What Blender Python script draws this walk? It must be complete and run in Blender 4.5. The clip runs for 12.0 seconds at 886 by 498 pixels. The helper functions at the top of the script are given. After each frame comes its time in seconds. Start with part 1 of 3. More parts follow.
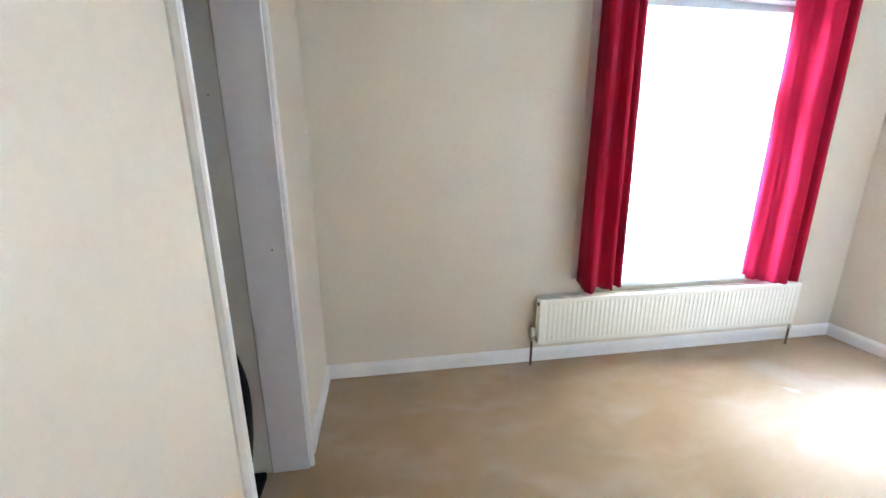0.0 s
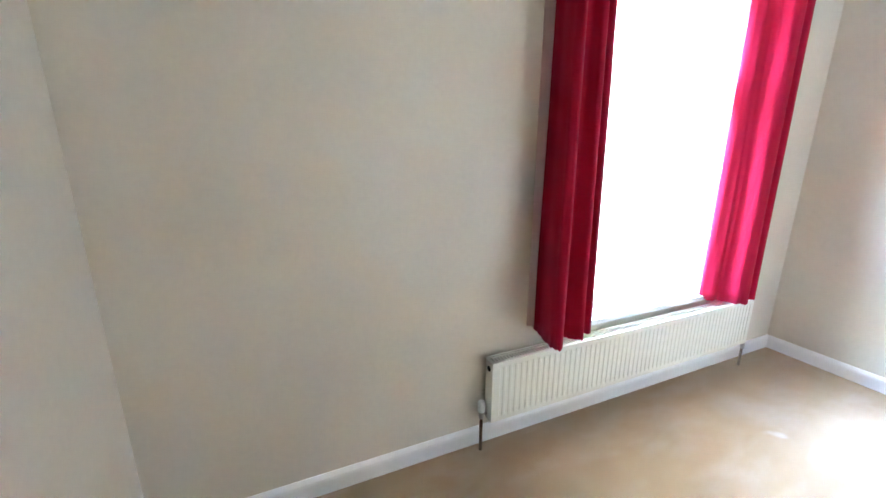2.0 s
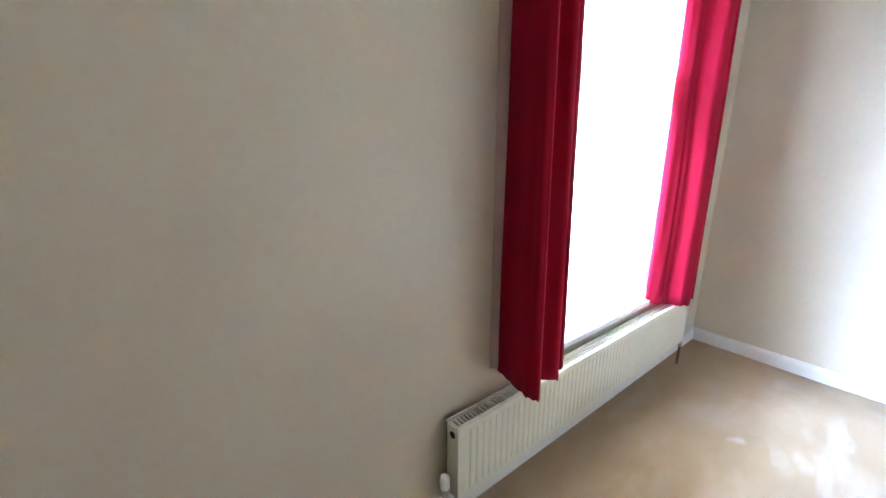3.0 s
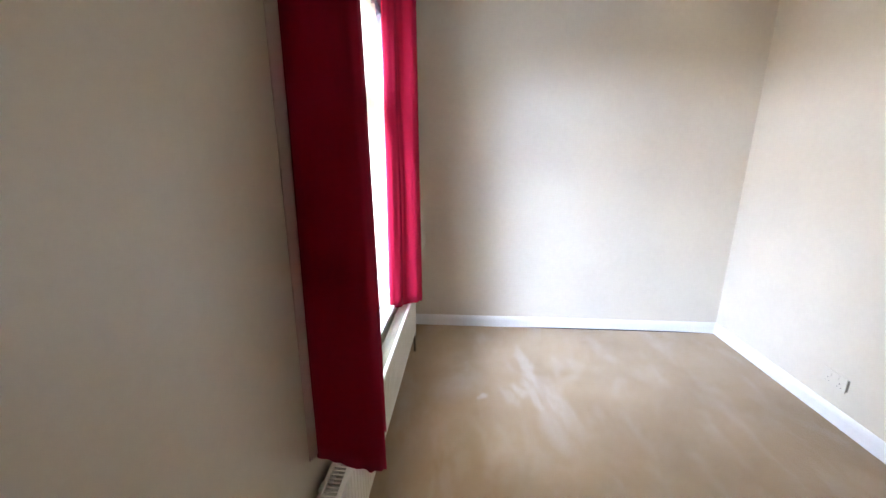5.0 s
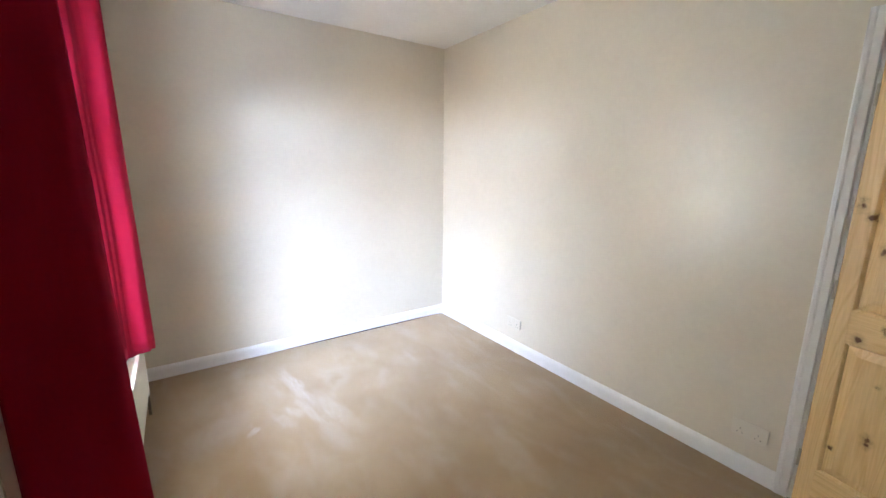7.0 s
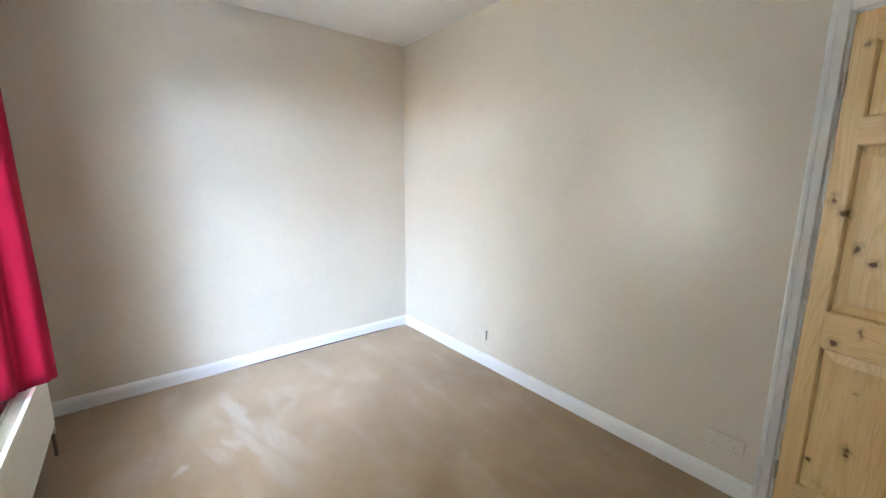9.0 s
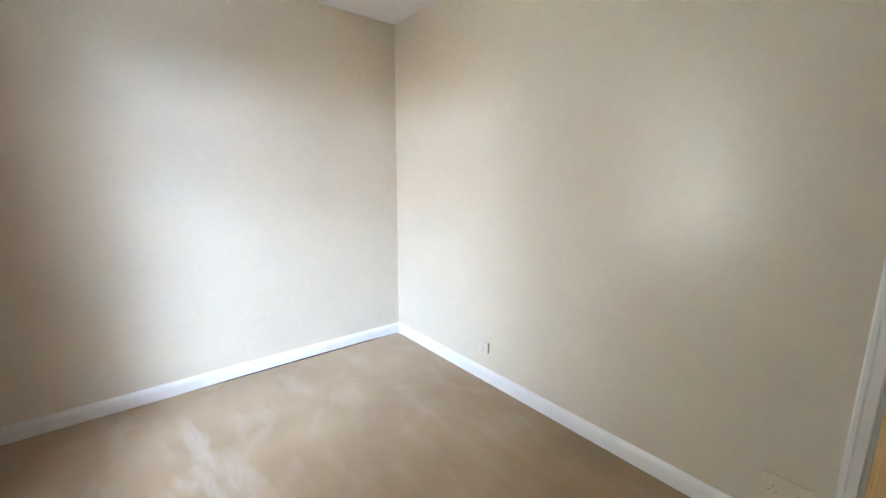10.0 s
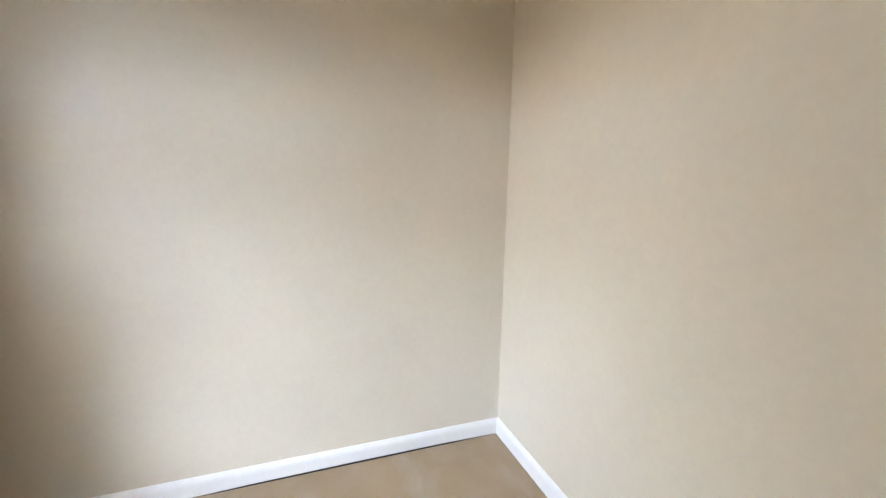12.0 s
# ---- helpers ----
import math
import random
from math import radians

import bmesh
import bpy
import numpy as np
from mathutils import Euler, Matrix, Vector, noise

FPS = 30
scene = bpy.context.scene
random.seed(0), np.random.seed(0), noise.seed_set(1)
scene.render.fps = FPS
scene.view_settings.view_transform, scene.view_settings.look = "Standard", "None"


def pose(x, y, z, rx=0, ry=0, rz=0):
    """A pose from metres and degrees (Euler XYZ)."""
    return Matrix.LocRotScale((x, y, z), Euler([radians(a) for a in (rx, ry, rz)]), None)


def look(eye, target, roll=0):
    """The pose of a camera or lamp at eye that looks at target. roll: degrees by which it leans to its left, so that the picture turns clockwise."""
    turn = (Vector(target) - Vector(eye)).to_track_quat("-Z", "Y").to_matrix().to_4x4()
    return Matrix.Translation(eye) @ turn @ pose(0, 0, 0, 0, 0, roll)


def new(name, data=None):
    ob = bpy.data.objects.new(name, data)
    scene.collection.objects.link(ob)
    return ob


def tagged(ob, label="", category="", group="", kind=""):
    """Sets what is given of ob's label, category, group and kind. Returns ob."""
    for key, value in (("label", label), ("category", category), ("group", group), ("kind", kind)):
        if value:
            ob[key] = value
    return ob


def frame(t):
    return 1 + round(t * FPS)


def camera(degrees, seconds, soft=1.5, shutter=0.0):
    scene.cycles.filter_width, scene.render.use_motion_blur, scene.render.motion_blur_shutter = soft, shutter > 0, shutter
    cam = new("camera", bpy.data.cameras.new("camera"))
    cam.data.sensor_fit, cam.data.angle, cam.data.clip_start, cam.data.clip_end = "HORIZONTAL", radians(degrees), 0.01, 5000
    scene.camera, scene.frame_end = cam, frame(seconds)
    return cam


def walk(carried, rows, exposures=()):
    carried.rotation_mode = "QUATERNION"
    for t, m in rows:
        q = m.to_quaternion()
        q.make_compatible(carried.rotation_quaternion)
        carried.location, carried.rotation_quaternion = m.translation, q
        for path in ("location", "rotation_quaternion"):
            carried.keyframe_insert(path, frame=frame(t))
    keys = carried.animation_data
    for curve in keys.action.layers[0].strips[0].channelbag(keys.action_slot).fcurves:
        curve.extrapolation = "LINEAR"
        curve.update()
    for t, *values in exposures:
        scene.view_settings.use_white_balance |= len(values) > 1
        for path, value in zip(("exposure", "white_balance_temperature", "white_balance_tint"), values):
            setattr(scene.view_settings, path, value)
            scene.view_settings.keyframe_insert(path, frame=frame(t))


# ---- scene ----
cam = camera(97.2, 12.0)
PATH = [
    (0, (0.371, -2.264, 1.416), (0.678, -0.354, 0.906), -0.1),
    (0.5, (0.442, -1.999, 1.419), (0.742, -0.087, 0.917), -0.2),
    (1, (0.474, -1.823, 1.427), (0.8, 0.089, 0.936), -0.2),
    (1.5, (0.508, -1.605, 1.449), (1.029, 0.257, 0.938), -0.2),
    (2, (0.506, -1.429, 1.41), (1.292, 0.341, 0.908), 0.2),
    (2.5, (0.544, -1.196, 1.411), (1.504, 0.484, 0.907), 0.1),
    (4.5, (0.716, -0.506, 1.509), (2.571, 0.014, 0.972), 0.0),
    (5, (0.64, -0.455, 1.489), (2.572, -0.34, 0.983), 0.3),
    (5.5, (0.574, -0.377, 1.463), (2.481, -0.742, 0.984), 0.7),
    (6, (0.549, -0.352, 1.465), (2.351, -1.083, 0.994), 0.8),
    (6.2, (0.532, -0.347, 1.451), (2.287, -1.191, 0.996), 0.7),
    (6.5, (0.545, -0.333, 1.459), (2.232, -1.309, 1.011), 0.8),
    (7, (0.537, -0.349, 1.465), (2.156, -1.454, 1.068), 0.5),
    (9, (0.634, -0.528, 1.415), (2.176, -1.752, 1.062), 0.3),
    (9.5, (0.743, -0.599, 1.426), (2.26, -1.85, 1.06), 0.5),
    (10, (0.903, -0.741, 1.372), (2.432, -1.979, 1.013), 0.3),
    (10.5, (1.145, -0.944, 1.393), (2.748, -2.087, 1.036), 0.1),
    (11, (1.383, -1.074, 1.409), (3.05, -2.122, 1.057), 1.0),
    (11.5, (1.618, -1.237, 1.405), (3.383, -2.113, 1.064), 1.4),
    (12, (1.847, -1.481, 1.407), (3.707, -2.158, 1.118), 1.1),
]
walk(cam, [(t, look(eye, target, roll)) for t, eye, target, roll in PATH],
     [(0.0, 5.86, 6400, 20), (0.5, 5.74, 6350, 20), (1.5, 5.76, 6300, 19), (2.5, 5.46, 6400, 19), (4.5, 4.42, 7500, 25), (5.5, 4.44, 7500, 27), (7.0, 4.56, 7550, 25),
      (9.0, 4.34, 7400, 21), (9.8, 4.32, 7350, 20), (10.6, 4.20, 9600, 24), (11.4, 4.10, 9300, 24), (12.0, 3.95, 8900, 23)])

# ---- light ----
world = bpy.data.worlds.new("daylight")
scene.world = world
world.use_nodes = True
wn = world.node_tree
sky = wn.nodes.new("ShaderNodeTexSky")
sky.sky_type = "NISHITA"
sky.sun_disc = False
sky.sun_elevation, sky.sun_rotation = radians(50), radians(207)
wn.links.new(sky.outputs[0], wn.nodes["Background"].inputs[0])
wn.nodes["Background"].inputs[1].default_value = 0.15

# the room: window wall on y = 0, cupboard wall on x = 0
W, D, H = 3.75, 2.54, 2.555
WX0, WX1, WZ0, WZ1 = 1.74, 3.08, 0.535, 2.25   # window opening
CY0, CY1, CZ = -1.358, -0.725, 2.02           # cupboard opening
DX0, DX1, DZ = 0.128, 0.898, 1.98             # doorway


sun = bpy.data.lights.new("sun", "SUN")
sun.energy, sun.angle, sun.color = 3.5, radians(0.6), (1.0, 0.95, 0.88)
new("sun", sun).matrix_world = look((0, 0, 0), (0.45, 0.9, -1.2))

# area lamp added outside the window, standing in for the bright sky above the roofs
day = bpy.data.lights.new("sky_stand_in", "AREA")
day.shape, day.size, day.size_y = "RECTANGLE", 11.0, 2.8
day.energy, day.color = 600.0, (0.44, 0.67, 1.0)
new("sky_stand_in", day).matrix_world = look((0.8, 4.5, 3.45), (2.41, 0.06, 1.40))


# ---- materials ----
def mat(name, colour=(0.8, 0.8, 0.8), rough=0.5, metal=0.0):
    m = bpy.data.materials.new(name)
    m.use_nodes = True
    b = m.node_tree.nodes["Principled BSDF"]
    b.inputs["Base Color"].default_value = (*colour, 1)
    b.inputs["Roughness"].default_value = rough
    b.inputs["Metallic"].default_value = metal
    return m


def node(m, kind, **values):
    n = m.node_tree.nodes.new(kind)
    for key, value in values.items():
        n.inputs[key].default_value = value
    return n


def link(m, a, b):
    m.node_tree.links.new(a, b)


def coords(m, scale=(1, 1, 1)):
    t = node(m, "ShaderNodeTexCoord")
    k = node(m, "ShaderNodeMapping", Scale=scale)
    link(m, t.outputs["Object"], k.inputs["Vector"])
    return k.outputs["Vector"]


def ramp(m, src, stops):
    r = node(m, "ShaderNodeValToRGB")
    e = r.color_ramp.elements
    while len(e) < len(stops):
        e.new(0.5)
    for el, (p, c) in zip(e, stops):
        el.position, el.color = p, (*c, 1)
    link(m, src, r.inputs["Fac"])
    return r.outputs["Color"]


def noise_of(m, vec, scale, detail=3.0, rough=0.55, distortion=0.0):
    n = node(m, "ShaderNodeTexNoise", Scale=scale, Detail=detail, Roughness=rough, Distortion=distortion)
    link(m, vec, n.inputs["Vector"])
    return n.outputs["Fac"]


def bump(m, src, strength, distance=0.002):
    b = node(m, "ShaderNodeBump", Strength=strength, Distance=distance)
    link(m, src, b.inputs["Height"])
    link(m, b.outputs["Normal"], m.node_tree.nodes["Principled BSDF"].inputs["Normal"])


def blend(m, fac, a, b, kind="MIX"):
    x = node(m, "ShaderNodeMix")
    x.data_type, x.blend_type = "RGBA", kind
    for sock, v in ((x.inputs[0], fac), (x.inputs[6], a), (x.inputs[7], b)):
        if isinstance(v, bpy.types.NodeSocket):
            link(m, v, sock)
        else:
            sock.default_value = v if isinstance(v, float) else (*v, 1)
    return x.outputs[2]


def painted(name, colour, rough, spread=0.05, grain=0.12, big=1.3):
    """Emulsion or gloss paint: faint cloudy variation, roller or brush grain."""
    m = mat(name, colour, rough)
    v = coords(m)
    lo = tuple(c * (1 - spread) for c in colour)
    hi = tuple(min(1, c * (1 + spread)) for c in colour)
    c1 = ramp(m, noise_of(m, v, big, 4), [(0.3, lo), (0.7, hi)])
    c2 = ramp(m, noise_of(m, v, 38, 3), [(0.35, (0.972, 0.972, 0.972)), (0.65, (1, 1, 1))])
    link(m, blend(m, 1.0, c1, c2, "MULTIPLY"), m.node_tree.nodes["Principled BSDF"].inputs["Base Color"])
    bump(m, noise_of(m, v, 260, 3), grain)
    return m


WALL = painted("cream_emulsion", (0.69, 0.624, 0.522), 0.29)
WALL.node_tree.nodes["Principled BSDF"].inputs["Specular IOR Level"].default_value = 0.75
CEIL = painted("white_ceiling_paint", (0.82, 0.815, 0.80), 0.85)
GLOSS = painted("white_gloss", (0.80, 0.80, 0.80), 0.28, 0.02, 0.05)
LINING = painted("white_satin_board", (0.70, 0.69, 0.715), 0.40, 0.03, 0.06)
CUPBOARD = painted("cupboard_emulsion", (0.60, 0.585, 0.545), 0.7, 0.06)
RADWHITE = painted("radiator_enamel", (0.80, 0.78, 0.69), 0.32, 0.015, 0.03)
UPVC = painted("pale_grey_upvc", (0.45, 0.47, 0.50), 0.25, 0.01, 0.02)
JOINT = mat("grey_joint", (0.40, 0.39, 0.37), 0.8)
SOCKET = mat("socket_plastic", (0.70, 0.645, 0.555), 0.3)
# the grey carries the shade along the side of the socket plate
PLATE_SHADE = mat("shaded_back_box", (0.46, 0.43, 0.37), 0.6)
SLOT = mat("brown_slot_shadow", (0.12, 0.10, 0.08), 0.8)
DARK = mat("dark_gap", (0.015, 0.014, 0.013), 0.8)
COPPER = mat("painted_copper_pipe", (0.16, 0.11, 0.075), 0.45, 0.5)
CHROME = mat("brushed_steel", (0.55, 0.52, 0.48), 0.28, 1.0)
PLASTIC = mat("white_plastic", (0.80, 0.80, 0.78), 0.3)
HOSE = mat("black_hose_rubber", (0.006, 0.006, 0.007), 0.55)
HOSE.node_tree.nodes["Principled BSDF"].inputs["Specular IOR Level"].default_value = 0.10
BATTEN = painted("raw_softwood", (0.52, 0.27, 0.095), 0.6, 0.18)


PALE_STROKES = [(3.08, -0.905, 0.40, 0.055, 9, 0.36), (2.72, -1.02, 0.32, 0.10, 8, 0.30), (2.76, -0.895, 0.32, 0.052, 9, 0.34), (2.50, -0.955, 0.26, 0.085, 10, 0.26),
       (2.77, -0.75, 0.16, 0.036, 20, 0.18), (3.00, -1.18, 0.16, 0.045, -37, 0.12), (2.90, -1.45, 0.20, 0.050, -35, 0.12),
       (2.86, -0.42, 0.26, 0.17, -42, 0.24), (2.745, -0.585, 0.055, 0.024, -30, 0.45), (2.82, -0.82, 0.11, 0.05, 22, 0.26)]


def carpet_material():
    m = mat("beige_carpet", (0.42, 0.30, 0.19), 0.95)
    b = m.node_tree.nodes["Principled BSDF"]
    b.inputs["Sheen Weight"].default_value = 0.25
    b.inputs["Sheen Roughness"].default_value = 0.4
    v = coords(m)
    patches = ramp(m, noise_of(m, v, 1.7, 5, 0.6), [(0.3, (0.425, 0.276, 0.150)), (0.55, (0.495, 0.336, 0.191)), (0.75, (0.545, 0.388, 0.238))])
    fibre = ramp(m, noise_of(m, v, 420, 2), [(0.25, (0.72, 0.72, 0.72)), (0.7, (1, 1, 1))])
    base = blend(m, 1.0, patches, fibre, "MULTIPLY")
    # pale drawn-out strokes: centre, half length, half width, direction, strength
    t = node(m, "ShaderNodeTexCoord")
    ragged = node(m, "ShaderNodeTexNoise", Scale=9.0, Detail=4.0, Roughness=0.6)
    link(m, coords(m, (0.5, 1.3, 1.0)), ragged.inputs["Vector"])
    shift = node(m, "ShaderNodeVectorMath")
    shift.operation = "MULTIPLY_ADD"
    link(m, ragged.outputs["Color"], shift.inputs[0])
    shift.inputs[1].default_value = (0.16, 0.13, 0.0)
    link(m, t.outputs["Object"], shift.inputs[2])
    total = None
    for cx, cy, hl, hw, turn, weight in PALE_STROKES:
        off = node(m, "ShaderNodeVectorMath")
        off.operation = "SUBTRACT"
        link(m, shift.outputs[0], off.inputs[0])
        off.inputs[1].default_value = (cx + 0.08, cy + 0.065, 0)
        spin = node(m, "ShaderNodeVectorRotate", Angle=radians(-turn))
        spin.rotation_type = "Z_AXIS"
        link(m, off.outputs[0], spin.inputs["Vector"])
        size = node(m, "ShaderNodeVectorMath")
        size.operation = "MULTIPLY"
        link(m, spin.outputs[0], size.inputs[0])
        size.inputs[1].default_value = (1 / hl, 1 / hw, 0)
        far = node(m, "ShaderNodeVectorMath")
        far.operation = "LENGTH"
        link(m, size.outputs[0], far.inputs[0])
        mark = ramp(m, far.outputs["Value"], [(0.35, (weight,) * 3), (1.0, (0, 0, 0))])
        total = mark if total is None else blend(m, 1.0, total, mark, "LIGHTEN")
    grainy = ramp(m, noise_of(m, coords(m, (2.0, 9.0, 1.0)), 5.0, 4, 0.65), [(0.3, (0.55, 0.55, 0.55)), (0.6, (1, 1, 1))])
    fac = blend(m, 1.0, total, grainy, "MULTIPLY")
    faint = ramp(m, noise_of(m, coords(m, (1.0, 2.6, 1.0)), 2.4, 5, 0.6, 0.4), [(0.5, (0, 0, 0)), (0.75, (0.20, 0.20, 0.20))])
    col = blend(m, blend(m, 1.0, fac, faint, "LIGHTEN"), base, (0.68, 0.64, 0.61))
    link(m, col, b.inputs["Base Color"])
    bump(m, noise_of(m, v, 330, 3, 0.7), 0.9, 0.006)
    return m


CARPET = carpet_material()


def cloth_material():
    m = mat("crimson_curtain", (0.36, 0.004, 0.022), 0.75)
    b = m.node_tree.nodes["Principled BSDF"]
    b.inputs["Specular IOR Level"].default_value = 0.12
    b.inputs["Sheen Weight"].default_value = 0.12
    b.inputs["Sheen Tint"].default_value = (1.0, 0.22, 0.42, 1)
    v = coords(m, (1, 1, 0.25))
    c = ramp(m, noise_of(m, v, 9, 4), [(0.3, (0.38, 0.007, 0.032)), (0.7, (0.45, 0.009, 0.042))])
    link(m, c, b.inputs["Base Color"])
    bump(m, noise_of(m, coords(m), 600, 2), 0.25, 0.001)
    tr = node(m, "ShaderNodeBsdfTranslucent", Color=(0.62, 0.003, 0.022, 1))
    mix = node(m, "ShaderNodeMixShader", Fac=0.12)
    out = m.node_tree.nodes["Material Output"]
    link(m, b.outputs[0], mix.inputs[1])
    link(m, tr.outputs[0], mix.inputs[2])
    link(m, mix.outputs[0], out.inputs["Surface"])
    return m


CURTAIN = cloth_material()
BACKING = painted("curtain_lining_cloth", (0.78, 0.68, 0.66), 0.85, 0.03)
thin = node(BACKING, "ShaderNodeBsdfTranslucent", Color=(0.80, 0.62, 0.62, 1))
half = node(BACKING, "ShaderNodeMixShader", Fac=0.5)
link(BACKING, BACKING.node_tree.nodes["Principled BSDF"].outputs[0], half.inputs[1])
link(BACKING, thin.outputs[0], half.inputs[2])
link(BACKING, half.outputs[0], BACKING.node_tree.nodes["Material Output"].inputs["Surface"])


def slat_material():
    m = mat("blind_fabric", (0.85, 0.86, 0.86), 0.8)
    b = m.node_tree.nodes["Principled BSDF"]
    tr = node(m, "ShaderNodeBsdfTranslucent", Color=(0.88, 0.78, 0.56, 1))
    mix = node(m, "ShaderNodeMixShader", Fac=0.46)
    out = m.node_tree.nodes["Material Output"]
    link(m, b.outputs[0], mix.inputs[1])
    link(m, tr.outputs[0], mix.inputs[2])
    link(m, mix.outputs[0], out.inputs["Surface"])
    return m


SLAT = slat_material()


def glass_material():
    m = bpy.data.materials.new("window_glass")
    m.use_nodes = True
    n = m.node_tree.nodes
    n.remove(n["Principled BSDF"])
    tr = node(m, "ShaderNodeBsdfTransparent", Color=(0.95, 0.97, 0.97, 1))
    gl = node(m, "ShaderNodeBsdfGlossy", Roughness=0.02)
    fr = node(m, "ShaderNodeFresnel", IOR=1.45)
    mix = node(m, "ShaderNodeMixShader")
    link(m, fr.outputs[0], mix.inputs[0])
    link(m, tr.outputs[0], mix.inputs[1])
    link(m, gl.outputs[0], mix.inputs[2])
    link(m, mix.outputs[0], n["Material Output"].inputs["Surface"])
    return m


GLASS = glass_material()

KNOTS = [(0.026, 1.346, 0.016), (0.062, 1.30, 0.022), (0.112, 1.180, 0.018), (0.160, 1.135, 0.022), (0.098, 0.824, 0.022),
         (0.165, 0.885, 0.010), (0.086, 0.331, 0.013), (0.186, 0.434, 0.020), (0.180, 0.665, 0.011), (0.045, 1.87, 0.014),
         (0.42, 1.45, 0.016), (0.55, 0.62, 0.018), (0.60, 1.20, 0.014), (0.30, 0.30, 0.016), (0.30, 1.75, 0.012)]


def pine_material(name, upright, tone=1.2):
    """Varnished knotty pine; the grain runs up the stiles or along the rails and bends round the knots."""
    m = mat(name, (0.5, 0.33, 0.16), 0.36)
    b = m.node_tree.nodes["Principled BSDF"]
    s = (11, 11, 0.55) if upright else (0.55, 11, 11)
    v = coords(m, s)
    big = noise_of(m, v, 1.0, 2.0, 0.5, 0.8)
    bands = node(m, "ShaderNodeMath")
    bands.operation = "PINGPONG"
    bands.inputs[1].default_value = 0.5
    many = node(m, "ShaderNodeMath")
    many.operation = "MULTIPLY"
    many.inputs[1].default_value = 9.0
    link(m, big, many.inputs[0])
    link(m, many.outputs[0], bands.inputs[0])
    c1 = ramp(m, bands.outputs[0], [(0.0, (0.68 * tone, 0.455 * tone, 0.220 * tone)), (0.30, (0.72 * tone, 0.500 * tone, 0.255 * tone)),
                                    (0.5, (0.645 * tone, 0.415 * tone, 0.190 * tone))])
    fine = ramp(m, noise_of(m, coords(m, tuple(k * 9 for k in s)), 2.0, 4), [(0.3, (0.90, 0.88, 0.85)), (0.7, (1, 1, 1))])
    col = blend(m, 1.0, c1, fine, "MULTIPLY")
    tex = node(m, "ShaderNodeTexCoord")
    wob = noise_of(m, tex.outputs["Object"], 55, 3)
    for n, (kx, kz, r) in enumerate(KNOTS):
        tall = (0.50, 0.85, 0.62, 1.15, 0.95)[n % 5]
        flat = node(m, "ShaderNodeVectorMath")
        flat.operation = "MULTIPLY"
        flat.inputs[1].default_value = (1, 0, tall)
        link(m, tex.outputs["Object"], flat.inputs[0])
        d = node(m, "ShaderNodeVectorMath")
        d.operation = "DISTANCE"
        link(m, flat.outputs[0], d.inputs[0])
        d.inputs[1].default_value = (-kx, 0, kz * tall)
        k = node(m, "ShaderNodeMath")
        k.operation = "MULTIPLY_ADD"
        k.inputs[1].default_value = 0.034
        link(m, wob, k.inputs[0])
        link(m, d.outputs["Value"], k.inputs[2])
        f = ramp(m, k.outputs[0], [(r * 0.45 + 0.014, (1, 1, 1)), (r * 0.62 + 0.016, (0.28, 0.28, 0.28)), (r * 1.3 + 0.018, (0, 0, 0))])
        col = blend(m, f, col, (0.15, 0.052, 0.012))
    link(m, col, b.inputs["Base Color"])
    bump(m, bands.outputs[0], 0.05, 0.001)
    return m


PINE = pine_material("pine_upright_grain", True)
PINE_RAIL = pine_material("pine_cross_grain", False)


# ---- mesh helpers ----
def box(bm, x0, y0, z0, x1, y1, z1, bevel=0.0):
    g = bmesh.ops.create_cube(bm, size=1.0)
    bmesh.ops.scale(bm, vec=(abs(x1 - x0), abs(y1 - y0), abs(z1 - z0)), verts=g["verts"])
    bmesh.ops.translate(bm, vec=((x0 + x1) / 2, (y0 + y1) / 2, (z0 + z1) / 2), verts=g["verts"])
    if bevel:
        es = list({e for v in g["verts"] for e in v.link_edges})
        bmesh.ops.bevel(bm, geom=es, offset=bevel, segments=2, affect="EDGES", profile=0.6)


def boxes(*rows, bevel=0.0):
    bm = bmesh.new()
    for r in rows:
        box(bm, *r, bevel=bevel)
    return bm


def finish(name, bm, material, smooth=False):
    me = bpy.data.meshes.new(name)
    bmesh.ops.recalc_face_normals(bm, faces=bm.faces[:])
    bm.to_mesh(me)
    bm.free()
    for mm in (material if isinstance(material, (list, tuple)) else [material]):
        me.materials.append(mm)
    if smooth:
        for p in me.polygons:
            p.use_smooth = True
    return me


def setting(name, bm, material, label, category, smooth=False):
    return tagged(new(name, finish(name, bm, material, smooth)), label, category, kind="structure")


def part(name, bm, material, parent, label="", smooth=False):
    ob = new(name, finish(name, bm, material, smooth))
    ob.parent = parent
    if label:
        tagged(ob, label)
    return ob


def thing(name, m, label, category, group="", kind=""):
    ob = new(name)
    ob.matrix_world = m
    return tagged(ob, label, category, group, kind)


def lathe(profile, n=24, axis="z"):
    """A turned shape from (radius, height) pairs."""
    bm = bmesh.new()
    rings = []
    for r, h in profile:
        ring = []
        for i in range(n):
            a = 2 * math.pi * i / n
            c, s = r * math.cos(a), r * math.sin(a)
            ring.append(bm.verts.new({"z": (c, s, h), "y": (c, h, s), "x": (h, c, s)}[axis]))
        rings.append(ring)
    for a, b in zip(rings, rings[1:]):
        for i in range(n):
            bm.faces.new((a[i], a[(i + 1) % n], b[(i + 1) % n], b[i]))
    for ring in (rings[0], rings[-1]):
        bm.faces.new(ring)
    return bm


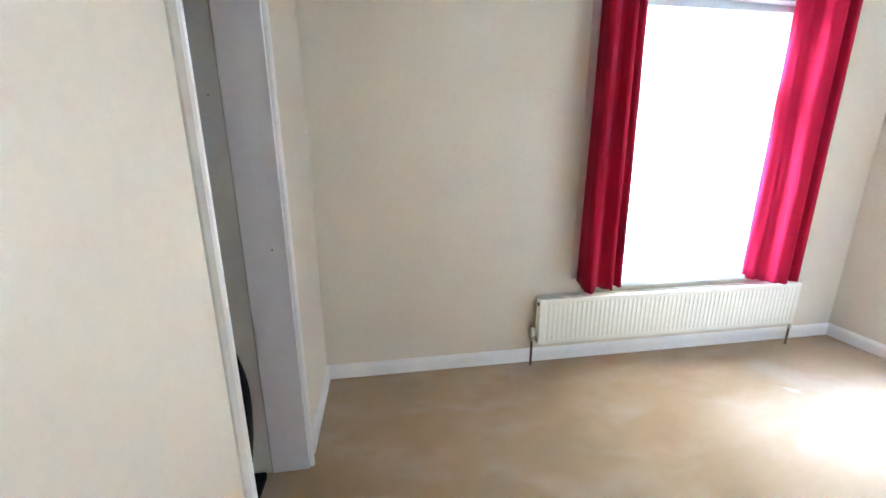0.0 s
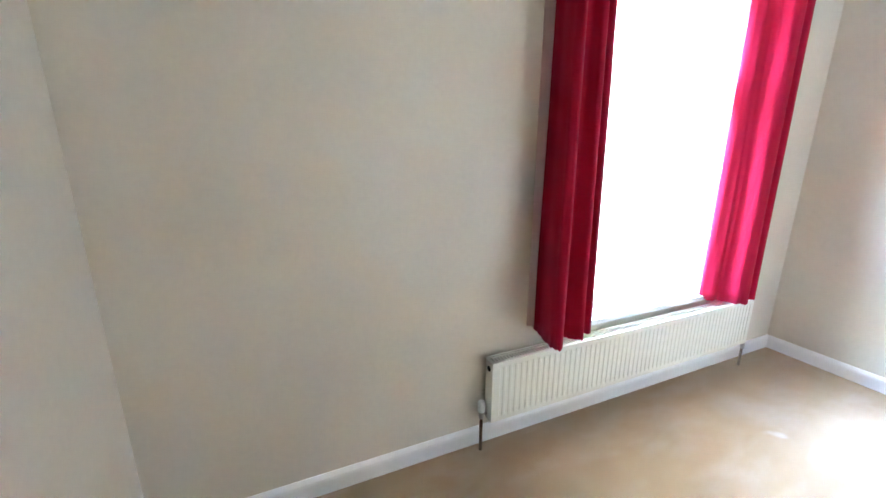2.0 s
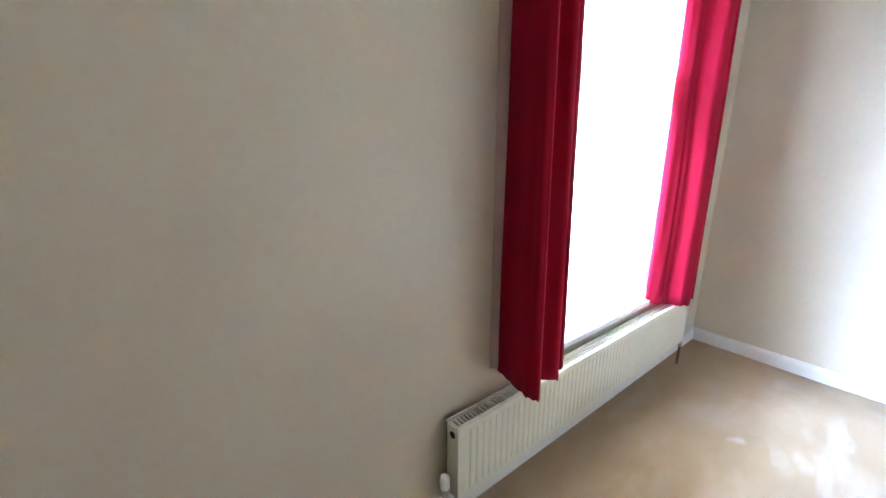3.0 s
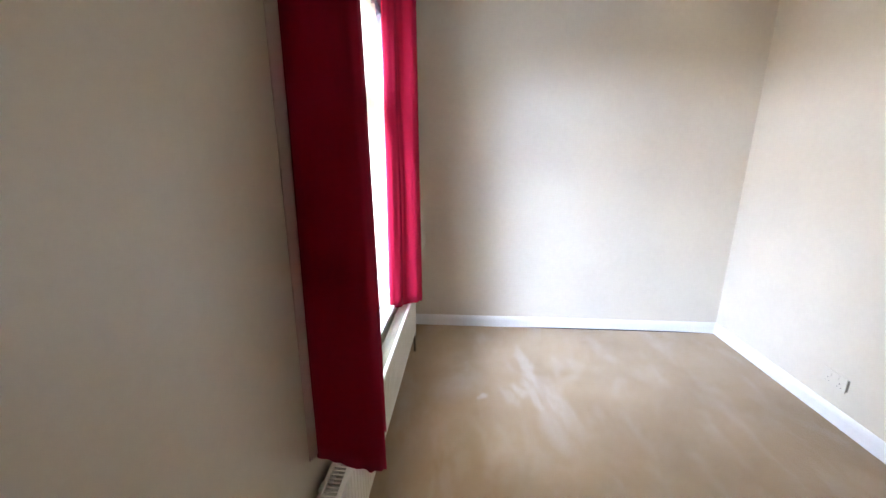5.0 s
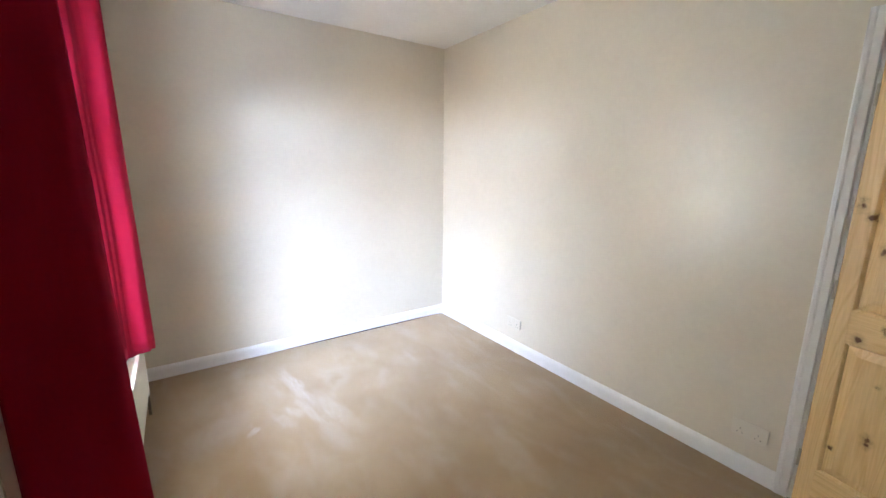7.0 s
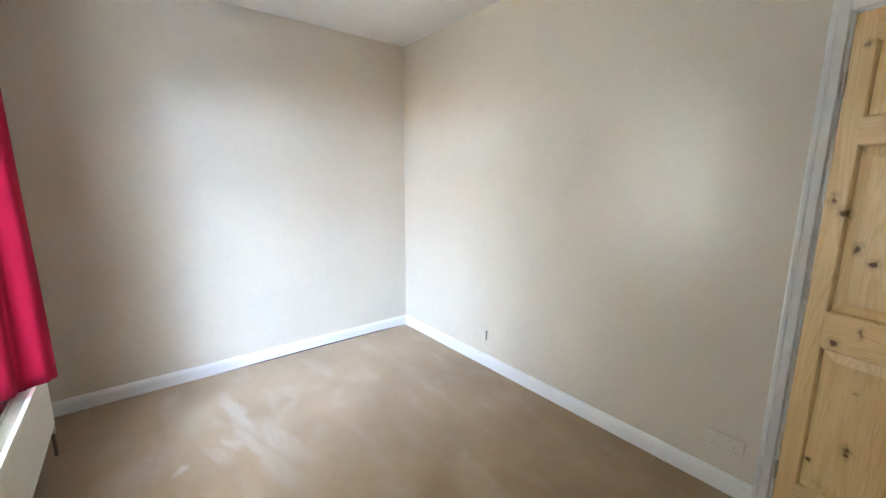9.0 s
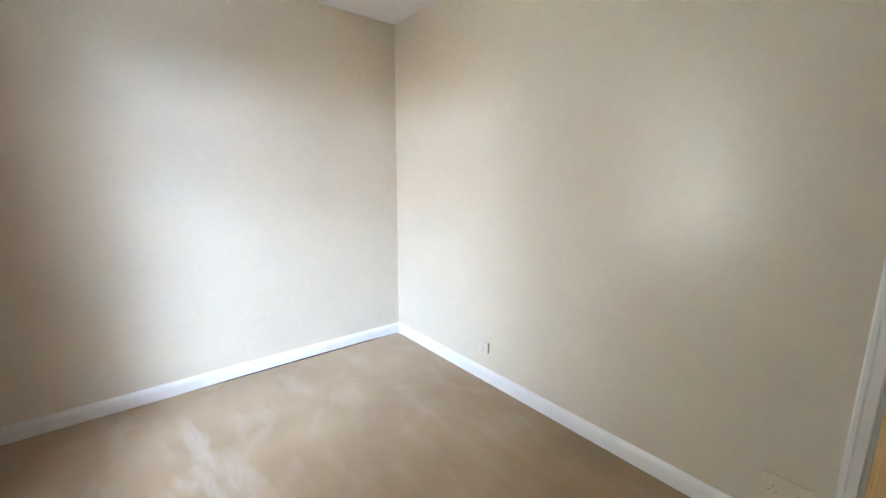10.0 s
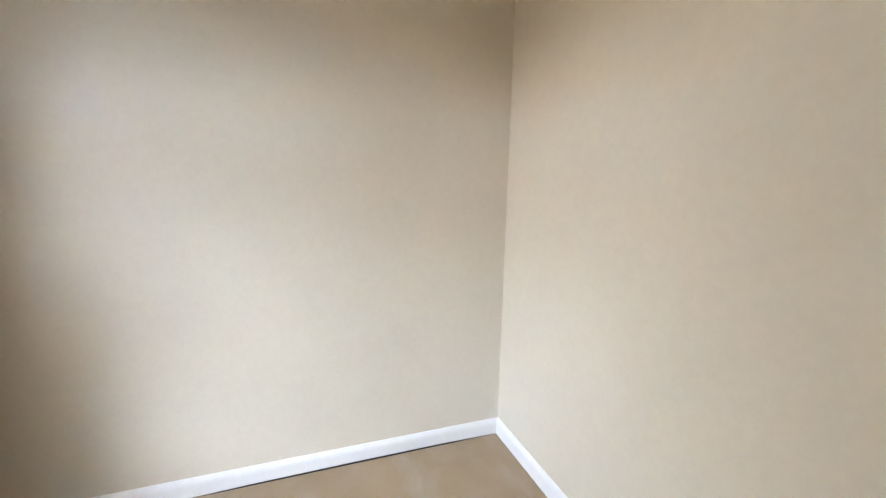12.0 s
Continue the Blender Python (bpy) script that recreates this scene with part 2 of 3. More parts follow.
def tube(points, radius, n=12, wave=0.0):
    """A round tube along points; wave gives it the ribs of a hose."""
    pts = [Vector(p) for p in points]
    bm = bmesh.new()
    rings = []
    for i, p in enumerate(pts):
        d = (pts[min(i + 1, len(pts) - 1)] - pts[max(i - 1, 0)]).normalized()
        a = d.cross(Vector((0.3, 1, 0.1))).normalized()
        b = d.cross(a)
        r = radius + (wave if i % 2 else -wave)
        rings.append([bm.verts.new(p + r * (math.cos(2 * math.pi * k / n) * a + math.sin(2 * math.pi * k / n) * b)) for k in range(n)])
    for u, v in zip(rings, rings[1:]):
        for k in range(n):
            bm.faces.new((u[k], u[(k + 1) % n], v[(k + 1) % n], v[k]))
    bm.faces.new(rings[0])
    bm.faces.new(rings[-1])
    return bm


def spline(knots, steps):
    """Points along a smooth curve through the knots."""
    k = [Vector(p) for p in knots]
    k = [2 * k[0] - k[1]] + k + [2 * k[-1] - k[-2]]
    out = []
    for i in range(1, len(k) - 2):
        for s in range(steps):
            t = s / steps
            a, b, c, d = k[i - 1:i + 3]
            out.append(0.5 * ((2 * b) + (c - a) * t + (2 * a - 5 * b + 4 * c - d) * t * t + (3 * b - a - 3 * c + d) * t ** 3))
    return out + [k[-2]]


def moulding(profile, length):
    """A run of trim: profile of (out, up) pairs swept straight along x from 0 to the length given."""
    bm = bmesh.new()
    a = [bm.verts.new((0, -o, u)) for o, u in profile]
    b = [bm.verts.new((length, -o, u)) for o, u in profile]
    n = len(profile)
    for i in range(n):
        bm.faces.new((a[i], a[(i + 1) % n], b[(i + 1) % n], b[i]))
    bm.faces.new(a)
    bm.faces.new(b)
    return bm


# ---- structure ----
setting("ground", boxes((-400, 0.3, -3.2, 400, 900, -3.0)), painted("pale_paving", (0.15, 0.135, 0.11), 0.9, 0.2), "pale sunlit paving far below the window", "ground")
# unseen block added to hide the low sky and bounce warm sunlight in
setting("backdrop", boxes((-40, 16.0, -3.0, 45, 24.0, 3.4)), painted("warm_backdrop_paint", (0.58, 0.50, 0.38), 0.85, 0.15), "plain pale block across the street, unseen, added for warm low light", "backdrop")
setting("floor", boxes((-0.95, -D - 0.16, -0.12, W, 0.0, 0.0)), CARPET, "beige fitted carpet with pale streaks and patches", "carpet")
setting("ceiling", boxes((0, -D, H, W, 0, H + 0.12)), CEIL, "plain white painted ceiling", "ceiling")
setting("wall_window", boxes((-0.16, 0, 0, WX0, 0.28, H + 0.12), (WX1, 0, 0, W + 0.16, 0.28, H + 0.12),
                             (WX0, 0, 0, WX1, 0.28, WZ0 - 0.03), (WX0, 0, WZ1, WX1, 0.28, H + 0.12)),
        WALL, "cream painted wall with a tall window opening", "wall")
setting("wall_far", boxes((W, -D - 0.16, 0, W + 0.16, 0, H + 0.12)), WALL, "plain cream painted end wall", "wall")
setting("wall_door", boxes((DX1 + 0.03, -D - 0.16, 0, W, -D, H + 0.12), (-0.16, -D - 0.16, 0, DX0 - 0.03, -D, H + 0.12),
                           (DX0 - 0.03, -D - 0.16, DZ + 0.03, DX1 + 0.03, -D, H + 0.12)),
        WALL, "cream painted wall with a doorway", "wall")
setting("wall_cupboard", boxes((-0.15, -D, 0, 0, CY0 - 0.02, H + 0.12), (-0.15, CY1 + 0.02, 0, 0, 0, H + 0.12),
                               (-0.15, CY0 - 0.02, CZ + 0.02, 0, CY1 + 0.02, H + 0.12)),
        WALL, "cream painted wall with an open cupboard", "wall")
for nm, row, kind in (("wall_cupboard_side", (-0.95, CY1 + 0.004, 0, -0.152, CY1 + 0.1, H), "wall"),
                      ("wall_cupboard_end", (-0.95, -2.1, 0, -0.152, -2.0, H), "wall"),
                      ("wall_cupboard_back", (-1.05, -2.1, 0, -0.95, CY1 + 0.1, H), "wall"),
                      ("ceiling_cupboard", (-0.95, -2.0, H, -0.152, CY1 + 0.004, H + 0.1), "ceiling")):
    setting(nm, boxes(row), CUPBOARD, "off-white painted %s inside the cupboard" % kind, kind)
for x, z, r in ((-0.197, 1.587, 0.0028),):
    ob = setting("trim", lathe([(r, 0), (r, -0.002)], 10, "y"), COPPER, "small dark nail hole in the cupboard wall", "nail hole")
    ob.matrix_world = pose(x, CY1 + 0.004, z)
setting("wall_landing", boxes((-0.2, -D - 0.30, -0.02, 1.2, -D - 0.25, H)), WALL, "plain wall behind the door", "wall")

SKIRT = [(0, 0), (0.016, 0), (0.016, 0.062), (0.014, 0.074), (0.009, 0.084), (0.004, 0.091), (0, 0.092)]


def skirting(x, y, turn, length):
    ob = setting("baseboard", moulding(SKIRT, length), GLOSS, "white gloss painted skirting board", "skirting")
    ob.matrix_world = pose(x, y, 0.0, 0, 0, turn)


skirting(0.0, 0.0, 0, W)
skirting(W, 0.0, -90, D)
skirting(W, -D, 180, W - (DX1 + 0.066))
skirting(0, CY1 + 0.09, 90, -CY1 - 0.09 - 0.0)
skirting(0, -D, 90, D + CY0 - 0.09)

# dark gap where the carpet stops short of the far skirting
gap = bmesh.new()
run = [(-2.50, 0.002), (-2.2, 0.009), (-1.7, 0.011), (-1.2, 0.008), (-0.85, 0.001)]
low = [gap.verts.new((W - 0.0168, y, 0.0005)) for y, h in run]
top_edge = [gap.verts.new((W - 0.0168, y, h)) for y, h in run]
for i in range(len(run) - 1):
    gap.faces.new((low[i], low[i + 1], top_edge[i + 1], top_edge[i]))
setting("trim", gap, DARK, "dark gap under the skirting board", "gap")

# ---- architraves and linings ----
ARCH = [(0, 0), (0.012, 0), (0.016, 0.006), (0.017, 0.040), (0.021, 0.048), (0.021, 0.062), (0.017, 0.070), (0, 0.070)]


SLIM = [(o, u * 0.74) for o, u in ARCH]


FLUSH = [(0, 0), (0.016, 0), (0.022, 0.004), (0.023, 0.018), (0.018, 0.023), (0.006, 0.050), (0.004, 0.053), (0, 0.053)]


NARROW = [(0, 0), (0.016, 0), (0.022, 0.004), (0.023, 0.019), (0.018, 0.024), (0.006, 0.028), (0, 0.028)]


def cupboard_frame():
    top = thing("cupboard_frame", pose(0, 0, 0), "white painted frame round the open cupboard", "door frame")
    bm = moulding(FLUSH, CZ + 0.07)
    ob = part("architrave", bm, GLOSS, top)
    # out is +x, along is up, width runs away from the opening
    ob.matrix_local = Matrix(((0, -1, 0, 0), (0, 0, 1, CY1 + 0.012), (1, 0, 0, 0), (0, 0, 0, 1)))
    ob = part("architrave", moulding(NARROW, CZ + 0.07), GLOSS, top)
    ob.matrix_local = Matrix(((0, -1, 0, 0), (0, 0, -1, CY0 - 0.012), (1, 0, 0, 0), (0, 0, 0, 1)))
    ob = part("architrave", moulding(FLUSH, CY1 - CY0 + 0.024), GLOSS, top)
    ob.matrix_local = Matrix(((0, -1, 0, 0), (1, 0, 0, CY0 - 0.012), (0, 0, 1, CZ + 0.012), (0, 0, 0, 1)))
    part("jamb_lining", boxes((-0.152, CY1, 0, 0.004, CY1 + 0.02, CZ), bevel=0.002), LINING, top)
    part("jamb_lining", boxes((-0.152, CY0 - 0.02, 0, 0.004, CY0, CZ), bevel=0.002), LINING, top)
    part("head_lining", boxes((-0.152, CY0, CZ, 0.004, CY1, CZ + 0.02), bevel=0.002), LINING, top)
    part("screw", lathe([(0.003, 0), (0.003, -0.003)], 10, "y"), DARK, top, "small dark screw head").matrix_local = pose(-0.047, CY1, 1.031)
    return top


cupboard_frame()
setting("trim", boxes((-0.157, CY1 - 0.002, 0, -0.153, CY1 + 0.003, CZ)), JOINT, "thin dark joint beside the cupboard lining", "joint")


def door_frame():
    top = thing("door_frame", pose(0, 0, 0), "white painted frame round the pine door", "door frame")
    ob = part("architrave", moulding(SLIM, DZ + 0.08), GLOSS, top)
    ob.matrix_local = Matrix(((0, 0, 1, DX1 + 0.012), (0, -1, 0, -D), (1, 0, 0, 0), (0, 0, 0, 1)))
    ob = part("architrave", moulding(SLIM, DZ + 0.08), GLOSS, top)
    ob.matrix_local = Matrix(((0, 0, -1, DX0 - 0.012), (0, -1, 0, -D), (1, 0, 0, 0), (0, 0, 0, 1)))
    ob = part("architrave", moulding(SLIM, DX1 - DX0 + 0.024), GLOSS, top)
    ob.matrix_local = Matrix(((1, 0, 0, DX0 - 0.012), (0, -1, 0, -D), (0, 0, 1, DZ + 0.012), (0, 0, 0, 1)))
    part("jamb_lining", boxes((DX1, -D - 0.16, 0, DX1 + 0.03, -D + 0.003, DZ + 0.03), bevel=0.002), GLOSS, top)
    part("jamb_lining", boxes((DX0 - 0.03, -D - 0.16, 0, DX0, -D + 0.003, DZ + 0.03), bevel=0.002), GLOSS, top)
    part("head_lining", boxes((DX0, -D - 0.16, DZ, DX1, -D + 0.003, DZ + 0.03), bevel=0.002), GLOSS, top)
    part("door_stop", boxes((DX1 - 0.014, -D - 0.075, 0, DX1, -D - 0.045, DZ), bevel=0.002), GLOSS, top)


door_frame()


def raised_panel(w, h):
    """A fielded door panel: sunk margin, sloped bevel, flat raised middle on both faces."""
    bm = bmesh.new()
    for side in (1, -1):
        loops = []
        for inset, y in ((0, 0.005), (0.004, 0.005), (0.010, 0.004), (0.045, 0.012), (0.047, 0.0125)):
            loops.append([bm.verts.new((a, side * y, b)) for a, b in
                          ((inset, inset), (w - inset, inset), (w - inset, h - inset), (inset, h - inset))])
        for p, q in zip(loops, loops[1:]):
            for i in range(4):
                bm.faces.new((p[i], p[(i + 1) % 4], q[(i + 1) % 4], q[i]))
        bm.faces.new(loops[-1])
    return bm


def bead(w, h):
    """The moulded inner edge of the frame round one panel, on both faces."""
    bm = bmesh.new()
    for side in (1, -1):
        loops = []
        for inset, y in ((0, 0.0172), (0.003, 0.0172), (0.006, 0.0150), (0.011, 0.0095), (0.012, 0.0048)):
            loops.append([bm.verts.new((a, side * y, b)) for a, b in
                          ((inset, inset), (w - inset, inset), (w - inset, h - inset), (inset, h - inset))])
        for p, q in zip(loops, loops[1:]):
            for i in range(4):
                bm.faces.new((p[i], p[(i + 1) % 4], q[(i + 1) % 4], q[i]))
    return bm


def pine_door(m):
    """Six-panel door; hinge edge on local x = 0, leaf towards -x, room face towards +y."""
    top = thing("pine_door", m, "varnished knotty pine six-panel door standing slightly ajar", "door")
    w, h, t = 0.762, 1.977, 0.0175
    st, mu = 0.060, 0.085
    cx = -w / 2
    rails = [(0.008, 0.20), (0.80, 0.93), (1.545, 1.625), (1.885, h)]
    for x0, x1 in ((-st, 0), (-w, -w + st)):
        part("stile", boxes((x0, -t, 0.008, x1, t, h), bevel=0.0015), PINE, top)
    for z0, z1 in rails:
        part("rail", boxes((-w + st, -t + 0.0002, z0, -st, t - 0.0002, z1)), PINE_RAIL, top)
    for (a, z0), (z1, b) in zip(rails, rails[1:]):
        part("muntin", boxes((cx - mu / 2, -t + 0.0003, z0, cx + mu / 2, t - 0.0003, z1)), PINE, top)
        for x0, x1 in ((cx + mu / 2, -st), (-w + st, cx - mu / 2)):
            for nm, bm in (("panel", raised_panel(x1 - x0, z1 - z0)), ("panel_bead", bead(x1 - x0, z1 - z0))):
                bmesh.ops.translate(bm, vec=(x0, 0, z0), verts=bm.verts)
                part(nm, bm, PINE, top)
    for side in (1, -1):
        k = lathe([(0.024, 0), (0.025, 0.004), (0.018, 0.008), (0.010, 0.012), (0.009, 0.030), (0.017, 0.036), (0.026, 0.046),
                   (0.028, 0.056), (0.024, 0.066), (0.012, 0.071)], 28, "y")
        knob = part("knob", k, CHROME, top, "round brushed steel door knob", True)
        knob.matrix_local = pose(-w + 0.065, side * t, 0.87) @ Matrix.Scale(side, 4, (0, 1, 0))
    for z in (0.22, 1.0, 1.75):
        part("hinge", lathe([(0.005, -0.04), (0.005, 0.04)], 10), CHROME, top, "steel butt hinge").matrix_local = pose(0.002, t + 0.003, z)


pine_door(pose(DX1 - 0.006, -D - 0.012, 0.0, 0, 0, -16))


# ---- window ----
def window():
    top = thing("window_1", pose(0, 0, 0), "white plastic framed window with a fanlight over one tall pane", "window", kind="structure")
    y0, y1 = 0.15, 0.215
    f = 0.062
    zt = 1.705
    part("window_frame", boxes((WX0, y0, WZ0, WX0 + f, y1, WZ1), (WX1 - f, y0, WZ0, WX1, y1, WZ1), (WX0 + f, y0, WZ0, WX1 - f, y1, WZ0 + f),
                               (WX0 + f, y0, WZ1 - f, WX1 - f, y1, WZ1), bevel=0.004), UPVC, top)
    part("transom", boxes((WX0 + f, y0, zt, WX1 - f, y1, zt + 0.075), bevel=0.004), UPVC, top)
    for z0, z1 in ((WZ0 + f, zt), (zt + 0.075, WZ1 - f)):
        part("casement", boxes((WX0 + f, y0 - 0.012, z0, WX0 + f + 0.04, y1 - 0.01, z1), (WX1 - f - 0.04, y0 - 0.012, z0, WX1 - f, y1 - 0.01, z1),
                               (WX0 + f + 0.04, y0 - 0.012, z0, WX1 - f - 0.04, y1 - 0.01, z0 + 0.04),
                               (WX0 + f + 0.04, y0 - 0.012, z1 - 0.04, WX1 - f - 0.04, y1 - 0.01, z1), bevel=0.003), UPVC, top)
        pane = part("pane", boxes((WX0 + f + 0.035, 0.18, z0 + 0.035, WX1 - f - 0.035, 0.184, z1 - 0.035)), GLASS, top)
        pane.visible_shadow = False
    part("handle", boxes((WX1 - 0.115, y0 - 0.05, 0.64, WX1 - 0.093, y0 - 0.012, 0.74), bevel=0.006), UPVC, top)
    part("window_sill", boxes((WX0 - 0.03, -0.022, WZ0 - 0.03, WX1 + 0.03, 0.15, WZ0), bevel=0.006), GLOSS, top)
    part("reveal", boxes((WX0, 0.001, WZ0, WX0 + 0.004, 0.15, WZ1), (WX1 - 0.004, 0.001, WZ0, WX1, 0.15, WZ1),
                         (WX0 + 0.004, 0.001, WZ1 - 0.004, WX1 - 0.004, 0.15, WZ1)), LINING, top)


window()


def vertical_blind():
    top = thing("vertical_blind", pose(0, 0, 0), "white fabric vertical blind with half-turned slats", "blind")
    part("head_rail", boxes((WX0 + 0.02, 0.045, WZ1 - 0.05, WX1 - 0.02, 0.085, WZ1 - 0.008), bevel=0.004), UPVC, top)
    n = 17
    step = (WX1 - WX0 - 0.26) / (n - 1)
    bm = bmesh.new()
    hw, z0, z1 = 0.0445, WZ0 + 0.03, WZ1 - 0.062
    rows = []
    for z in (z0, z1):
        rows.append([bm.verts.new((hw * s, 0.006 * (1 - s * s), z)) for s in (-1, -0.5, 0, 0.5, 1)])
    for i in range(4):
        bm.faces.new((rows[0][i], rows[0][i + 1], rows[1][i + 1], rows[1][i]))
    me = finish("slat", bm, SLAT, True)
    hook = finish("hook", boxes((-0.006, -0.002, z1 - 0.004, 0.006, 0.004, WZ1 - 0.045)), PLASTIC)
    weight = finish("weight", boxes((-0.042, -0.003, z0 - 0.006, 0.042, 0.008, z0 + 0.028), bevel=0.001), PLASTIC)
    for i in range(n):
        s = new("slat", me)
        s.parent = top
        s.matrix_local = pose(WX0 + 0.06 + i * step, 0.065, 0, 0, 0, -49 + random.uniform(-20, 20))
        for nm, mm in (("hook", hook), ("weight", weight)):
            o = new(nm, mm)
            o.parent = s
    part("pull_cord", tube([(WX1 - 0.035, 0.03, WZ1 - 0.05), (WX1 - 0.037, 0.028, 1.4), (WX1 - 0.036, 0.03, 0.75)], 0.0018, 6), PLASTIC, top)
    part("cord_weight", lathe([(0.004, 0.75), (0.009, 0.735), (0.010, 0.69), (0.004, 0.68)], 12), PLASTIC, top).matrix_local = pose(WX1 - 0.036, 0.03, 0)


vertical_blind()


# ---- curtains ----
def curtain(plan, label, outer, taper, hem_z):
    """A lined curtain: a folded plan drawn down from the track to the hem, a little fuller below."""
    top = thing("curtain", pose(0, 0, 0), label, "curtain", "pair of curtains")
    line = spline([(x, y, 0) for x, y in plan], 8)
    mid = sum((p.x for p in line)) / len(line)
    x0, x1 = min(p.x for p in line), max(p.x for p in line)
    z0, z1 = hem_z, 2.40
    rows = 26
    bm = bmesh.new()
    grid = []
    for j in range(rows + 1):
        s = j / rows
        z = z0 + (z1 - z0) * s
        row = []
        for i, p in enumerate(line):
            u = (p.x - x0) / (x1 - x0)
            lean = (outer[0] + (outer[1] - outer[0]) * u) * s * max(0.5, min(1.0, -p.y / 0.10))
            wob = 0.006 * noise.noise(Vector((i * 0.15, s * 3.0, mid)))
            hem = 0.010 * noise.noise(Vector((i * 0.35, 7.7, mid))) * (1 - s) ** 6
            row.append(bm.verts.new((p.x + lean + wob, p.y * (1 - taper * s) + wob * 0.7, z + hem)))
        grid.append(row)
    for a, b in zip(grid, grid[1:]):
        for i in range(len(a) - 1):
            bm.faces.new((a[i], a[i + 1], b[i + 1], b[i]))
    ob = part("cloth", bm, [CURTAIN], top, "heavy crimson cloth in loose folds", True)
    mod = ob.modifiers.new("thickness", "SOLIDIFY")
    mod.thickness, mod.offset = 0.004, 0.0
    return top


def lining(top, pts, lean):
    bm = bmesh.new()
    lo = [bm.verts.new((x, y, 0.575)) for x, y in pts]
    hi = [bm.verts.new((x + lean, y * 0.9, 2.39)) for x, y in pts]
    for i in range(len(pts) - 1):
        bm.faces.new((lo[i], lo[i + 1], hi[i + 1], hi[i]))
    ob = part("lining", bm, BACKING, top, "pale cloth lining behind the curtain")
    mod = ob.modifiers.new("thickness", "SOLIDIFY")
    mod.thickness = 0.003


left = curtain([(1.622, -0.012), (1.604, -0.090), (1.586, -0.170), (1.582, -0.212), (1.598, -0.229), (1.624, -0.214), (1.654, -0.176), (1.682, -0.140),
                (1.712, -0.150), (1.738, -0.196), (1.762, -0.190), (1.778, -0.125), (1.800, -0.118), (1.822, -0.158), (1.846, -0.150), (1.858, -0.088),
                (1.884, -0.078)],
               "crimson lined curtain drawn back beside the window", (0.012, -0.035), 0.18, 0.557)
lining(left, [(1.584, -0.005), (1.612, -0.013), (1.70, -0.030), (1.80, -0.050), (1.87, -0.052)], -0.01)
curtain([(2.960, -0.006), (2.905, 0.008), (2.880, 0.000), (2.889, -0.028), (2.918, -0.058), (2.948, -0.072), (2.974, -0.095),
         (2.995, -0.150), (3.035, -0.172), (3.072, -0.160), (3.092, -0.075), (3.125, -0.080), (3.155, -0.145), (3.190, -0.135), (3.208, -0.06),
         (3.235, -0.010)],
        "crimson curtain lit by the window, gathered in folds", (0.0, 0.0), 0.12, 0.512)

track = thing("curtain_track", pose(0, 0, 0), "slim white curtain track above the window", "curtain track")
part("rail", boxes((1.55, -0.115, 2.40, 3.33, -0.095, 2.425), bevel=0.003), UPVC, track)
for x in (1.6, 2.41, 3.28):
    part("bracket", boxes((x - 0.015, -0.095, 2.395, x + 0.015, 0.0, 2.43), bevel=0.003), UPVC, track)


